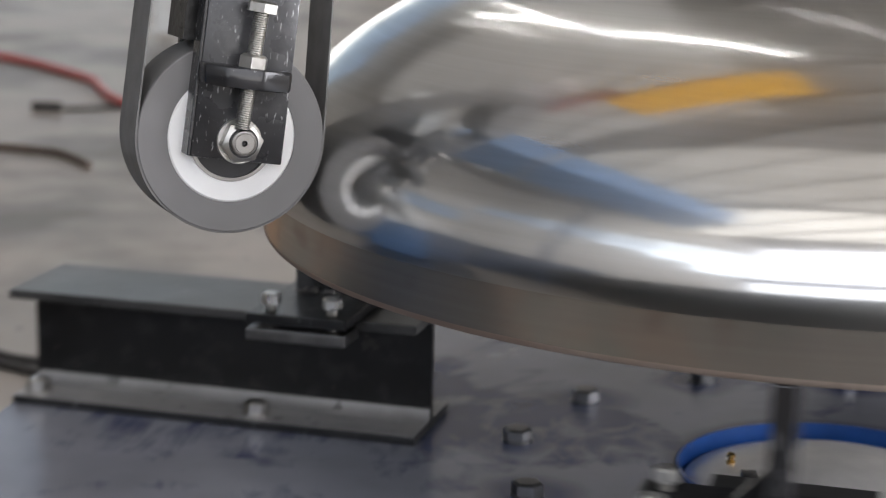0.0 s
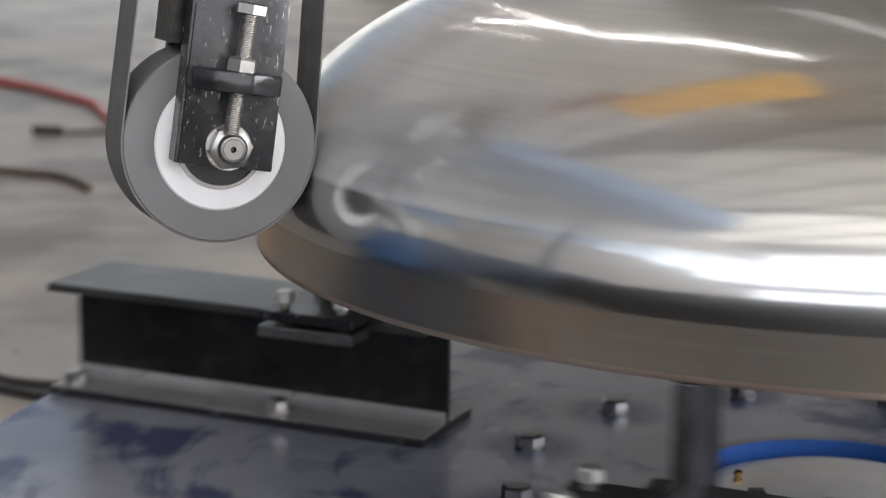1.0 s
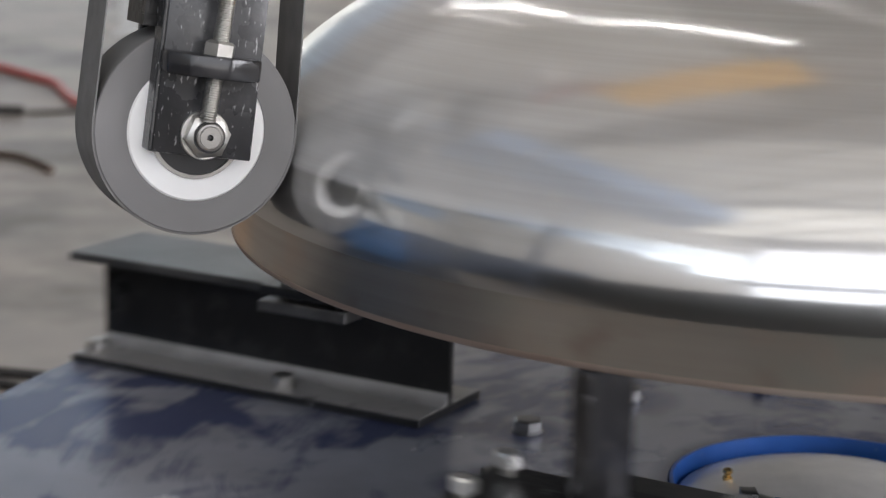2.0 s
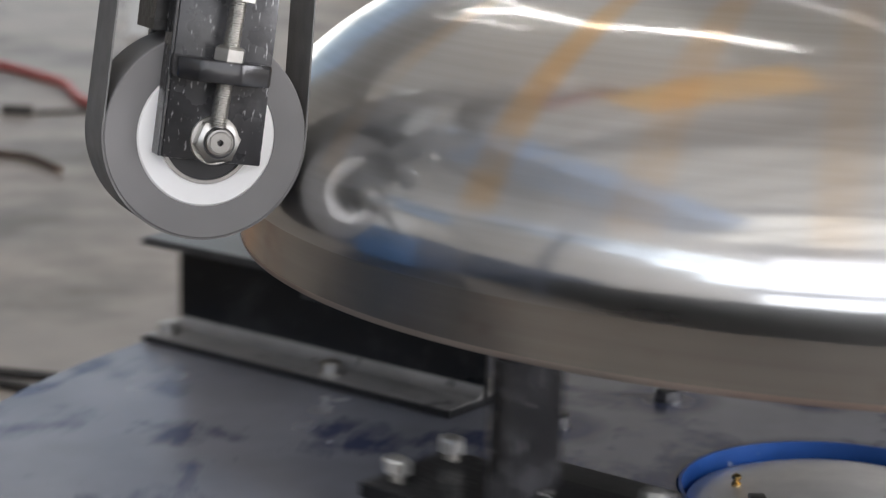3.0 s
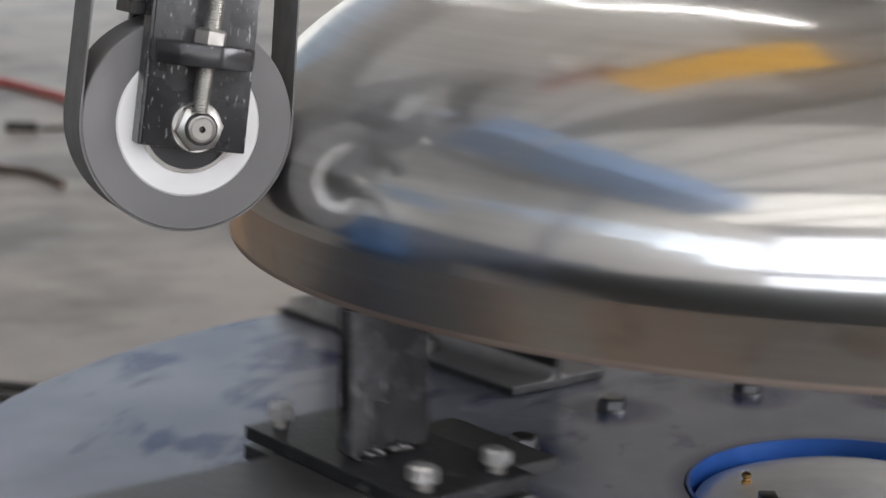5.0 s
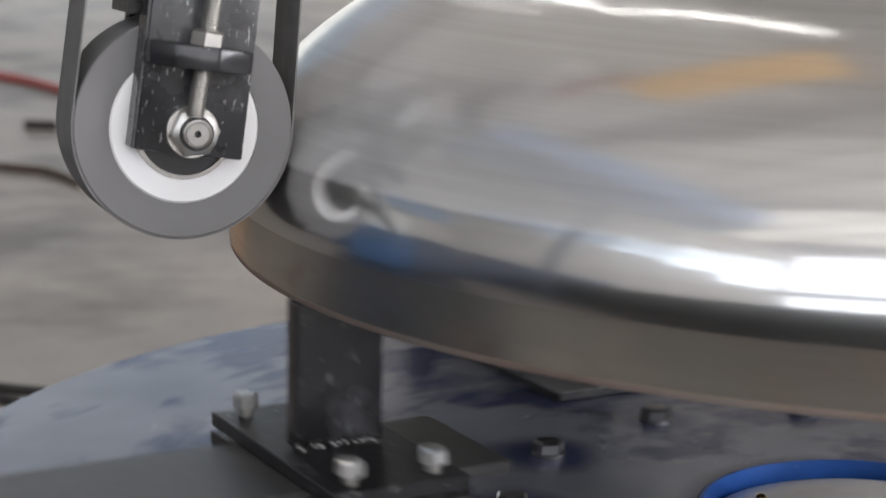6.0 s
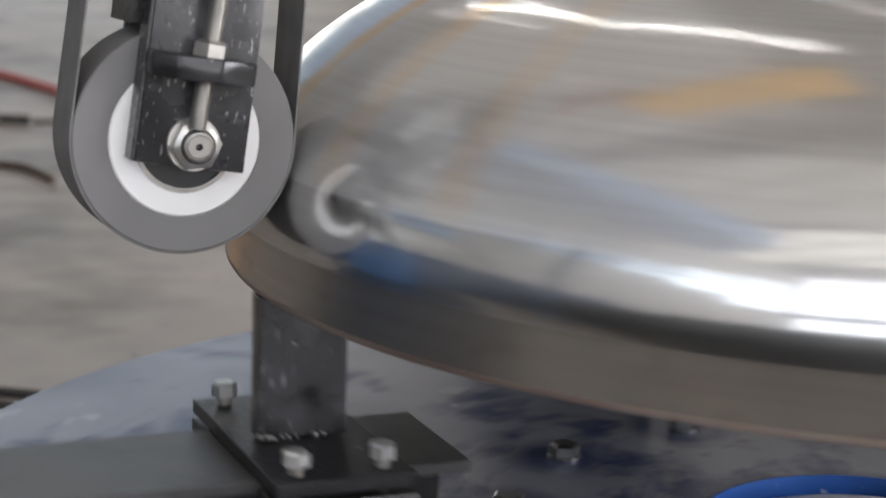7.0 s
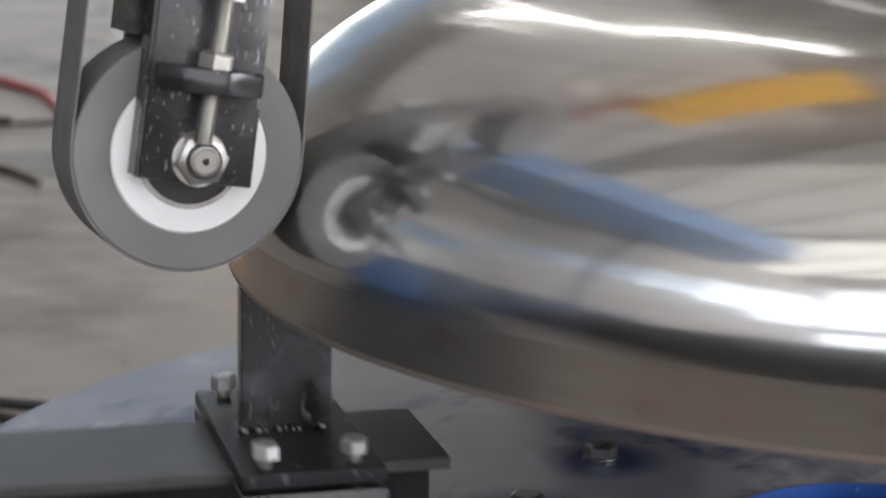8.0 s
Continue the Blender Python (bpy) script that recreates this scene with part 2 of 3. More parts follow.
    for shade, sc, lo, hi in mottle:
        t = n.new("ShaderNodeTexNoise")
        t.inputs["Scale"].default_value, t.inputs["Detail"].default_value = sc, 4
        l.new(tc.outputs["Object"], t.inputs["Vector"])
        k = n.new("ShaderNodeMix")
        k.data_type = 'RGBA'
        k.inputs[7].default_value = (*shade, 1)
        l.new(span(t.outputs[0], lo, hi), k.inputs[0])
        l.new(base, k.inputs[6])
        base = k.outputs[2]
    bp = n.new("ShaderNodeBump")
    bp.inputs["Strength"].default_value, bp.inputs["Distance"].default_value = 0.008, 0.001
    l.new(marks, bp.inputs["Height"])
    tan = n.new("ShaderNodeTangent")
    tan.direction_type, tan.axis = 'RADIAL', 'Z'
    hazy = n.new("ShaderNodeBsdfPrincipled")
    for sh in (b, hazy):
        sh.inputs["Metallic"].default_value = 1.0
        sh.inputs["Anisotropic"].default_value = aniso
        l.new(tan.outputs[0], sh.inputs["Tangent"])
        l.new(base, sh.inputs["Base Color"])
        l.new(bp.outputs[0], sh.inputs["Normal"])
    l.new(rough, b.inputs["Roughness"])
    l.new(calc('MULTIPLY_ADD', satin, 0.36, calc('ADD', rough, 0.19)), hazy.inputs["Roughness"])
    both = n.new("ShaderNodeMixShader")
    l.new(calc('MULTIPLY_ADD', satin, 0.22, haze), both.inputs[0])
    l.new(b.outputs[0], both.inputs[1])
    l.new(hazy.outputs[0], both.inputs[2])
    l.new(both.outputs[0], n["Material Output"].inputs["Surface"])
    return m


def plate_material():
    """Worn grey plate, smeared with blue paint in patches, along the turn and in rings round its bolts."""
    m = material("plate_steel", (0.29, 0.30, 0.345), 0.24, 0.15, 0.22, 5, 0.05, 40, rough_vary=0.12)
    n, l = m.node_tree.nodes, m.node_tree.links
    b = n["Principled BSDF"]
    base = b.inputs["Base Color"].links[0].from_socket

    def calc(op, *args):
        k = n.new("ShaderNodeMath")
        k.operation = op
        for i, x in enumerate(args):
            if isinstance(x, (int, float)):
                k.inputs[i].default_value = x
            else:
                l.new(x, k.inputs[i])
        return k.outputs[0]

    def span(value, lo, hi, top=1.0):
        k = n.new("ShaderNodeMapRange")
        k.inputs[1].default_value, k.inputs[2].default_value, k.inputs[4].default_value = lo, hi, top
        l.new(value, k.inputs[0])
        return k.outputs[0]

    def cloud(vector, scale, detail, twist=0.0):
        t = n.new("ShaderNodeTexNoise")
        t.inputs["Scale"].default_value, t.inputs["Detail"].default_value, t.inputs["Distortion"].default_value = scale, detail, twist
        l.new(vector, t.inputs["Vector"])
        return t.outputs[0]
    tc = n.new("ShaderNodeTexCoord")
    sep = n.new("ShaderNodeSeparateXYZ")
    l.new(tc.outputs["Object"], sep.inputs[0])
    x, y = sep.outputs[0], sep.outputs[1]
    rad = calc('SQRT', calc('ADD', calc('MULTIPLY', x, x), calc('MULTIPLY', y, y)))
    ang = calc('ARCTAN2', y, x)
    polar = n.new("ShaderNodeCombineXYZ")
    l.new(calc('MULTIPLY', rad, 26.0), polar.inputs[0])
    l.new(calc('MULTIPLY', ang, 4.0), polar.inputs[1])
    smear = cloud(polar.outputs[0], 1.0, 5, 0.6)
    blotch = cloud(tc.outputs["Object"], 7.0, 7, 0.8)
    region = cloud(tc.outputs["Object"], 2.3, 2)
    fine = cloud(tc.outputs["Object"], 60.0, 4)
    paint = span(calc('ADD', calc('MULTIPLY_ADD', smear, 0.35, calc('MULTIPLY', blotch, 0.65)), calc('MULTIPLY_ADD', region, 0.5, calc('MULTIPLY', fine, 0.06))), 0.79, 0.89, 0.85)
    # rings of paint round the twelve bolts
    fold = calc('WRAP', calc('SUBTRACT', ang, radians(ARM0 + 1.7)), radians(15), radians(-15))
    gap = calc('SQRT', calc('ADD', calc('POWER', calc('MULTIPLY', fold, R_BOLTS), 2.0), calc('POWER', calc('SUBTRACT', rad, R_BOLTS), 2.0)))
    ring = span(calc('MULTIPLY_ADD', calc('SUBTRACT', blotch, 0.5), 0.06, gap), 0.058, 0.026, 0.85)
    bare = span(rad, R_HUB + 0.02, R_HUB + 0.002, 0.6)
    amount = calc('MAXIMUM', calc('MAXIMUM', paint, ring), bare)
    k = n.new("ShaderNodeMix")
    k.data_type = 'RGBA'
    k.inputs[7].default_value = (0.035, 0.05, 0.135, 1)
    l.new(amount, k.inputs[0])
    l.new(base, k.inputs[6])
    l.new(k.outputs[2], b.inputs["Base Color"])
    return m


PLATE = plate_material()
DULL = 70.0
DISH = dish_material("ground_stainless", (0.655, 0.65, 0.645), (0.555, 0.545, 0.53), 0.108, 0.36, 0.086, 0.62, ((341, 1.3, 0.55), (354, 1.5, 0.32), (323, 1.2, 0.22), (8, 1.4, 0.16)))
CUT_EDGE = material("heat_tinted_edge", (0.36, 0.275, 0.23), 0.45, 0.7, 0.3, 5, 0.1, 90, tint=(0.34, 0.29, 0.25), tint_scale=5, tint_lo=0.42, tint_hi=0.6)
RIM_STEEL = dish_material("rolled_stainless", (0.60, 0.57, 0.53), (0.47, 0.435, 0.395), 0.22, 0.32, 9.0, 0.4, mottle=(((0.62, 0.50, 0.42), 9.0, 0.5, 0.68), ((0.50, 0.50, 0.46), 12.0, 0.52, 0.66), ((0.42, 0.35, 0.30), 26.0, 0.6, 0.76)))


# ---------------------------------------------------------------- mesh helpers
def mesh_of(name, bm, mat, smooth=False):
    bmesh.ops.recalc_face_normals(bm, faces=bm.faces[:])
    me = bpy.data.meshes.new(name)
    bm.to_mesh(me)
    bm.free()
    me.materials.append(mat)
    if smooth:
        for p in me.polygons:
            p.use_smooth = True
    return me


def part(name, bm, mat, parent=None, label="", smooth=False):
    ob = new(name, mesh_of(name, bm, mat, smooth))
    if parent is not None:
        ob.parent = parent
    return tagged(ob, label)


def thing(name, label, category, group="", m=None):
    ob = new(name)
    ob.empty_display_size = 0.05
    if m is not None:
        ob.matrix_basis = m
    return tagged(ob, label, category, group)


def box(x0, x1, y0, y1, z0, z1, bev=0.0, bm=None):
    out = bm or bmesh.new()
    made = bmesh.ops.create_cube(out, size=1.0, matrix=Matrix.LocRotScale(
        ((x0 + x1) / 2, (y0 + y1) / 2, (z0 + z1) / 2), None, (abs(x1 - x0), abs(y1 - y0), abs(z1 - z0))))
    if bev:
        edges = list({e for v in made["verts"] for e in v.link_edges})
        bmesh.ops.bevel(out, geom=edges, offset=bev, segments=2, affect='EDGES', profile=0.5)
    return out


def prism(points, depth, m=None, bev=0.0, bm=None):
    """A polygon in x, y carried from z = 0 to depth, placed by m."""
    out = bm or bmesh.new()
    lo = [out.verts.new((x, y, 0)) for x, y in points]
    hi = [out.verts.new((x, y, depth)) for x, y in points]
    k = len(points)
    faces = [out.faces.new(lo[::-1]), out.faces.new(hi)]
    faces += [out.faces.new((lo[i], lo[(i + 1) % k], hi[(i + 1) % k], hi[i])) for i in range(k)]
    if bev:
        edges = list({e for f in faces for e in f.edges})
        bmesh.ops.bevel(out, geom=edges, offset=bev, segments=2, affect='EDGES', profile=0.5)
    if m is not None:
        bmesh.ops.transform(out, matrix=m, verts=out.verts[:])
    return out


def lathe(profile, steps, m=None, closed=False, bm=None):
    """A profile of (radius, height) turned about z."""
    out = bm or bmesh.new()
    rings = []
    for r, z in profile:
        if r < 1e-6:
            rings.append([out.verts.new((0, 0, z))])
        else:
            rings.append([out.verts.new((r * math.cos(2 * math.pi * i / steps), r * math.sin(2 * math.pi * i / steps), z)) for i in range(steps)])
    pairs = list(zip(rings, rings[1:]))
    if closed:
        pairs.append((rings[-1], rings[0]))
    for a, b in pairs:
        for i in range(steps):
            j = (i + 1) % steps
            quad = [a[0]] if len(a) == 1 else [a[i], a[j]]
            quad += [b[0]] if len(b) == 1 else [b[j], b[i]]
            if len(quad) > 2:
                out.faces.new(quad)
    if m is not None:
        bmesh.ops.transform(out, matrix=m, verts=out.verts[:])
    return out


def tube(points, radius, sides=10):
    """A round rod or hose along points."""
    out = bmesh.new()
    pts = [Vector(p) for p in points]
    rings = []
    for i, p in enumerate(pts):
        d = (pts[min(i + 1, len(pts) - 1)] - pts[max(i - 1, 0)]).normalized()
        side = d.cross(Vector((0, 0, 1)))
        side = side.normalized() if side.length > 1e-4 else Vector((1, 0, 0))
        up = side.cross(d)
        rings.append([out.verts.new(p + radius * (math.cos(a) * side + math.sin(a) * up)) for a in [2 * math.pi * k / sides for k in range(sides)]])
    for a, b in zip(rings, rings[1:]):
        for k in range(sides):
            out.faces.new((a[k], a[(k + 1) % sides], b[(k + 1) % sides], b[k]))
    out.faces.new(rings[0][::-1])
    out.faces.new(rings[-1])
    return out


def spline(points, steps=8):
    """A smooth run of points through the given ones."""
    p = [Vector(q) for q in points]
    p = [p[0] * 2 - p[1], *p, p[-1] * 2 - p[-2]]
    out = []
    for i in range(1, len(p) - 2):
        for k in range(steps):
            t = k / steps
            out.append(0.5 * ((2 * p[i]) + (p[i + 1] - p[i - 1]) * t + (2 * p[i - 1] - 5 * p[i] + 4 * p[i + 1] - p[i + 2]) * t * t
                              + (3 * p[i] - p[i - 1] - 3 * p[i + 1] + p[i + 2]) * t ** 3))
    return [*out, p[-2]]


def smooth_by_angle(ob, degrees=35):
    ob.data.set_sharp_from_angle(angle=radians(degrees))
    for p in ob.data.polygons:
        p.use_smooth = True
    return ob


def hexagon(flat):
    r = flat / 2 / math.cos(math.pi / 6)
    return [(r * math.cos(math.pi / 3 * k), r * math.sin(math.pi / 3 * k)) for k in range(6)]


def hex_head(flat, height, m=None, cup=0.0):
    """A hexagon head with its upper corners turned off."""
    bm = bmesh.new()
    r = flat / 2 / math.cos(math.pi / 6)
    rows = []
    for k in (0.0, height * 0.82):
        rows.append([bm.verts.new((r * math.cos(math.pi / 3 * i), r * math.sin(math.pi / 3 * i), k)) for i in range(6)])
    rows.append([bm.verts.new((flat * 0.46 * math.cos(math.pi / 3 * i), flat * 0.46 * math.sin(math.pi / 3 * i), height)) for i in range(6)])
    if cup:
        rows.append([bm.verts.new((flat * 0.34 * math.cos(math.pi / 3 * i), flat * 0.34 * math.sin(math.pi / 3 * i), height - cup)) for i in range(6)])
    for a, b in zip(rows, rows[1:]):
        for i in range(6):
            bm.faces.new((a[i], a[(i + 1) % 6], b[(i + 1) % 6], b[i]))
    bm.faces.new(rows[0][::-1])
    bm.faces.new(rows[-1])
    if m is not None:
        bmesh.ops.transform(bm, matrix=m, verts=bm.verts[:])
    return bm


def threaded(radius, z0, z1, pitch, m=None, sides=20):
    """A rod with thread crests."""
    prof = [(0, z0), (radius * 0.86, z0)]
    z = z0 + pitch * 0.3
    while z < z1 - pitch:
        prof += [(radius * 0.86, z), (radius, z + pitch * 0.4), (radius, z + pitch * 0.55)]
        z += pitch
    prof += [(radius * 0.86, z1), (0, z1)]
    return lathe(prof, sides, m)


# ---------------------------------------------------------------- the hall
x0, x1, y0, y1, zc = HALL


def wall_with_opening(name, axis, at, a0, a1, holes, label):
    """A wall along one axis with rectangular openings (from, to, sill, head)."""
    bm = bmesh.new()
    t = 0.25 if at > 0 else -0.25

    def slab(p, q, lo, hi):
        if axis == 'x':
            box(p, q, min(at, at + t), max(at, at + t), lo, hi, bm=bm)
        else:
            box(min(at, at + t), max(at, at + t), p, q, lo, hi, bm=bm)
    cut = a0
    for p, q, lo, hi in holes:
        slab(cut, p, FLOOR_Z, zc)
        if lo > FLOOR_Z:
            slab(p, q, FLOOR_Z, lo)
        slab(p, q, hi, zc)
        cut = q
    slab(cut, a1, FLOOR_Z, zc)
    return tagged(part(name, bm, WALL), label, "wall", kind="structure")


floor = tagged(part("floor", box(x0 - 0.5, x1 + 0.5, y0 - 0.5, y1 + 0.5, FLOOR_Z - 0.2, FLOOR_Z), CONCRETE),
               "grey worn concrete workshop floor with dark streaks", "floor", kind="structure")
roof = box(x0 - 0.5, x1 + 0.5, y0 - 0.5, y1 + 0.5, zc, zc + 0.2)
for k in range(-9, 16):
    # purlins across the hall, a little skewed, and a deeper truss chord on every fifth line
    deep = 0.24 if k % 5 == 0 else 0.13
    line = box(-12, 12, -0.035, 0.035, zc - deep, zc + 0.01)
    bmesh.ops.transform(line, matrix=pose(0, 1.15 * k, 0, 0, 0, 16.6), verts=line.verts[:])
    bmesh.ops.bisect_plane(line, geom=line.verts[:] + line.edges[:] + line.faces[:], plane_co=(x0, 0, 0), plane_no=(-1, 0, 0), clear_outer=True)
    bmesh.ops.bisect_plane(line, geom=line.verts[:] + line.edges[:] + line.faces[:], plane_co=(x1, 0, 0), plane_no=(1, 0, 0), clear_outer=True)
    piece = bpy.data.meshes.new("purlin")
    line.to_mesh(piece)
    line.free()
    roof.from_mesh(piece)
    bpy.data.meshes.remove(piece)
tagged(part("ceiling", roof, ROOF), "cream-grey sheet metal roof underside", "ceiling", kind="structure")
wall_with_opening("wall_south", 'x', y0, -4.24, x1, [(-4.15, 1.5, 0.55, 5.95), (1.5, 6.0, FLOOR_Z, 5.4), (6.0, 7.5, 1.2, 5.4)], "pale plastered workshop wall with wide windows and an open doorway")
wall_with_opening("wall_north", 'x', y1, x0, x1, [(-6.5, -5.0, 2.2, 5.0), (-5.0, -1.5, FLOOR_Z, 5.0)], "pale plastered workshop wall with an open doorway and windows over it")
wall_with_opening("wall_west", 'y', x0, -1.0, y1, [(-0.8, 2.6, 2.75, 3.65)], "pale plastered workshop wall with a strip window")
wall_with_opening("wall_east", 'y', x1, y0, y1, [(-5.5, -0.5, FLOOR_Z, 3.9)], "pale plastered workshop wall with a wide open gate")
skew = bmesh.new()
slabs = [(-4.4, -4.1, FLOOR_Z, zc), (4.1, 4.4, FLOOR_Z, zc)]
for a, b, z, h, power in SLOTS:
    slabs += [(a, b, FLOOR_Z, z - h / 2), (a, b, z + h / 2, zc)]
for p, q, lo, hi in slabs:
    box(p, q, -0.25, 0, lo, hi, bm=skew)
bmesh.ops.transform(skew, matrix=DIAG, verts=skew.verts[:])
tagged(part("wall_south_west", skew, WALL), "pale plastered workshop wall with stepped strip windows", "wall", kind="structure")


def window_grid(name, along, at, p, q, lo, hi, n):
    ob = thing(name, "grey steel window frame with tall bright panes", "window")
    ob["kind"] = "structure"
    w = (q - p) / n
    for i in range(n + 1):
        c = p + i * w
        bm = box(c - 0.04, c + 0.04, at - 0.03, at + 0.03, lo, hi, 0.004) if along == 'x' else box(at - 0.03, at + 0.03, c - 0.04, c + 0.04, lo, hi, 0.004)
        part("mullion", bm, FRAME_GREY, ob)
    for z in (lo + 0.03, (lo + hi) / 2, hi - 0.03):
        bm = box(p, q, at - 0.025, at + 0.025, z - 0.03, z + 0.03) if along == 'x' else box(at - 0.025, at + 0.025, p, q, z - 0.03, z + 0.03)
        part("transom", bm, FRAME_GREY, ob)
    return ob


south = window_grid("window_1", 'x', y0 + 0.06, -4.15, 7.5, 0.55, 5.95, 8)
part("rail", box(-4.15, 7.5, y0 + 0.03, y0 + 0.14, 2.1, 2.45, 0.004), FRAME_GREY, south, "deep grey cross rail")
window_grid("window_3", 'x', y1 - 0.06, -6.5, -1.5, 2.2, 5.0, 3)
window_grid("window_2", 'y', x0 + 0.06, -0.8, 2.6, 2.75, 3.65, 2)
window_grid("window_4", 'x', 0.06, -4.1, 4.1, 3.9, 4.7, 6).matrix_basis = DIAG


def strip_light(a, b):
    """A slim tube housing under the roof, hung on two rods."""
    half = math.dist(a, b) / 2
    t = thing("strip_light", "long slim white strip light hung under the roof", "strip light", "strip lights", strip_pose(a, b, 6.34))
    part("housing", prism([(-0.03, 0), (0.03, 0), (0.018, 0.05), (-0.018, 0.05)], 2 * half, Matrix(((1, 0, 0, 0), (0, 0, 1, -half), (0, 1, 0, 0), (0, 0, 0, 1)))), WHITE, t)
    for y in (-half * 0.7, half * 0.7):
        part("hanger", box(-0.006, 0.006, y - 0.006, y + 0.006, 0.05, zc - 6.34), FRAME_GREY, t)


for a, b, wide, power in STRIPS:
    strip_light(a, b)


# ---------------------------------------------------------------- turntable
turning = []        # (object, pose at bearing zero)


def spinning(ob, rest):
    turning.append((ob, rest.copy()))
    return ob


def turntable():
    t = thing("turntable", "round grey steel turntable plate with smeared blue paint", "turntable")
    prof = [(R_HUB, -0.020), (R_HUB, -0.0012), (R_HUB + 0.0012, 0.0), (R_TABLE - 0.002, 0.0), (R_TABLE, -0.002), (R_TABLE, -0.018), (R_TABLE - 0.002, -0.020)]
    smooth_by_angle(part("plate", lathe(prof, 160, closed=True), PLATE, t))
    collar = [(R_HUB - 0.0005, -0.034), (R_HUB - 0.0005, 0.0015), (R_HUB - 0.0035, 0.0015), (R_HUB - 0.0035, -0.034)]
    smooth_by_angle(part("collar", lathe(collar, 96, closed=True), EDGE_BLUE, t, "blue-painted inner collar"))
    smooth_by_angle(part("column", lathe([(0.22, -0.021), (0.22, -0.10), (0.14, -0.10), (0.14, -0.021)], 48, closed=True), BLACK, t))
    return spinning(t, pose(0, 0, 0))


turntable()


def bearing_hub():
    h = thing("bearing_hub", "still, bright machined bearing cap inside the turntable's blue collar", "bearing")
    cap = [(0.0, 0.011), (0.03, 0.0097), (0.06, 0.006), (0.09, 0.0), (0.115, -0.007), (R_HUB - 0.008, -0.0145), (R_HUB - 0.006, -0.020), (R_HUB - 0.006, -0.032), (R_HUB - 0.008, -0.10), (0, -0.10)]
    smooth_by_angle(part("cap", lathe(cap, 96), BRIGHT, h, "bright machined steel cap"))
    nip = [(0.0, 0), (0.0055, 0), (0.0055, 0.004), (0.0035, 0.005), (0.0035, 0.007), (0.0055, 0.009), (0.0055, 0.012), (0.003, 0.014), (0, 0.0145)]
    smooth_by_angle(part("grease_nipple", lathe(nip, 16, pose(-0.090, 0.018, -0.0015) @ Matrix.Scale(0.8, 4)), BRASS, h, "small brass grease nipple"))
    SHIFT = pose(-0.004, -0.084, 0.020)
    turn = SHIFT @ pose(-0.078, 0.020, -0.010, 0, 90, -42)
    smooth_by_angle(part("fitting_block", box(-0.092, -0.078, -0.074, -0.054, -0.012, 0.018, 0.001), DARK, h, "black fitting block"))
    fit = [(0, 0), (0.0065, 0), (0.0065, 0.024), (0.005, 0.026), (0, 0.026)]
    smooth_by_angle(part("hose_fitting", lathe(fit, 18, turn), ZINC, h, "zinc hose fitting"))
    run = spline([(-0.061, 0.0045, -0.010), (-0.046, -0.008, -0.0095), (-0.02, -0.024, -0.011), (0.03, -0.045, -0.0115), (0.115, -0.050, -0.0115)])
    run = [SHIFT @ p for p in run]
    smooth_by_angle(part("hose", tube(run, 0.0078, 12), EDGE_BLUE, h, "blue hose"), 60)


bearing_hub()


def pedestal():
    p = thing("turntable_pedestal", "dark round steel pedestal under the turntable", "pedestal", m=pose(0, 0, FLOOR_Z))
    smooth_by_angle(part("foot", lathe([(0, 0), (0.45, 0), (0.45, 0.02), (0.2, 0.03), (0.11, 0.03), (0.11, 0.20), (0, 0.20)], 48), BLACK, p))


pedestal()


def arm_pose(k):
    return pose(0, 0, 0, 0, 0, ARM0 + 90 * k)


def steel_beam(k):
    """An H-section: two flanges and the web between them."""
    u0, u1, w, h = BEAM
    mid, half, tf, tw = (u0 + u1) / 2, (u1 - u0) / 2, 0.009, 0.0035
    b = thing("steel_beam", "short black-painted steel H-beam bolted on the turntable", "beam", "turntable arms")
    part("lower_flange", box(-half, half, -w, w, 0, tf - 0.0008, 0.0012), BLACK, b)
    part("dust_film", box(-half + 0.001, half - 0.001, -w + 0.0012, w - 0.0012, tf - 0.0007, tf), FLANGE_PAINT, b, "pale grey film on the lower flange")
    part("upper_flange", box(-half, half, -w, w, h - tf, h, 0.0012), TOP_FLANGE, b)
    sec = [(tw + 0.003, tf), (tw + 0.001, tf + 0.001), (tw, tf + 0.003), (tw, h - tf - 0.008), (tw + 0.002, h - tf - 0.002), (tw + 0.008, h - tf)]
    sec += [(-x, z) for x, z in sec[::-1]]
    stand = Matrix(((0, 0, 1, -half), (1, 0, 0, 0), (0, 1, 0, 0), (0, 0, 0, 1)))
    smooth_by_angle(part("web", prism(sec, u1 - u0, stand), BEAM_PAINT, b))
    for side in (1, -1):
        # pale strip filling the corner between web and lower flange
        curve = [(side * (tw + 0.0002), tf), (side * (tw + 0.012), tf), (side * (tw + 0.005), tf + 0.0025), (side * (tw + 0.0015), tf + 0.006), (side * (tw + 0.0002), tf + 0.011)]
        smooth_by_angle(part("dusty_fillet", prism(curve, u1 - u0 - 0.002, stand @ pose(0, 0, 0.001)), FLANGE_PAINT, b, "pale grey strip in the corner of the web"), 60)
    return spinning(b, arm_pose(k) @ pose(mid, 0, 0.0005))


def hex_bolt(flat, height, washer, mat, label, group):
    b = thing("hex_bolt", label, "bolt", group)
    part("washer", lathe([(0, 0), (washer, 0), (washer, 0.002), (washer - 0.0006, 0.0026), (0, 0.0026)], 24), mat, b)
    part("head", hex_head(flat, height, pose(0, 0, 0.0026)), mat, b)
    return b


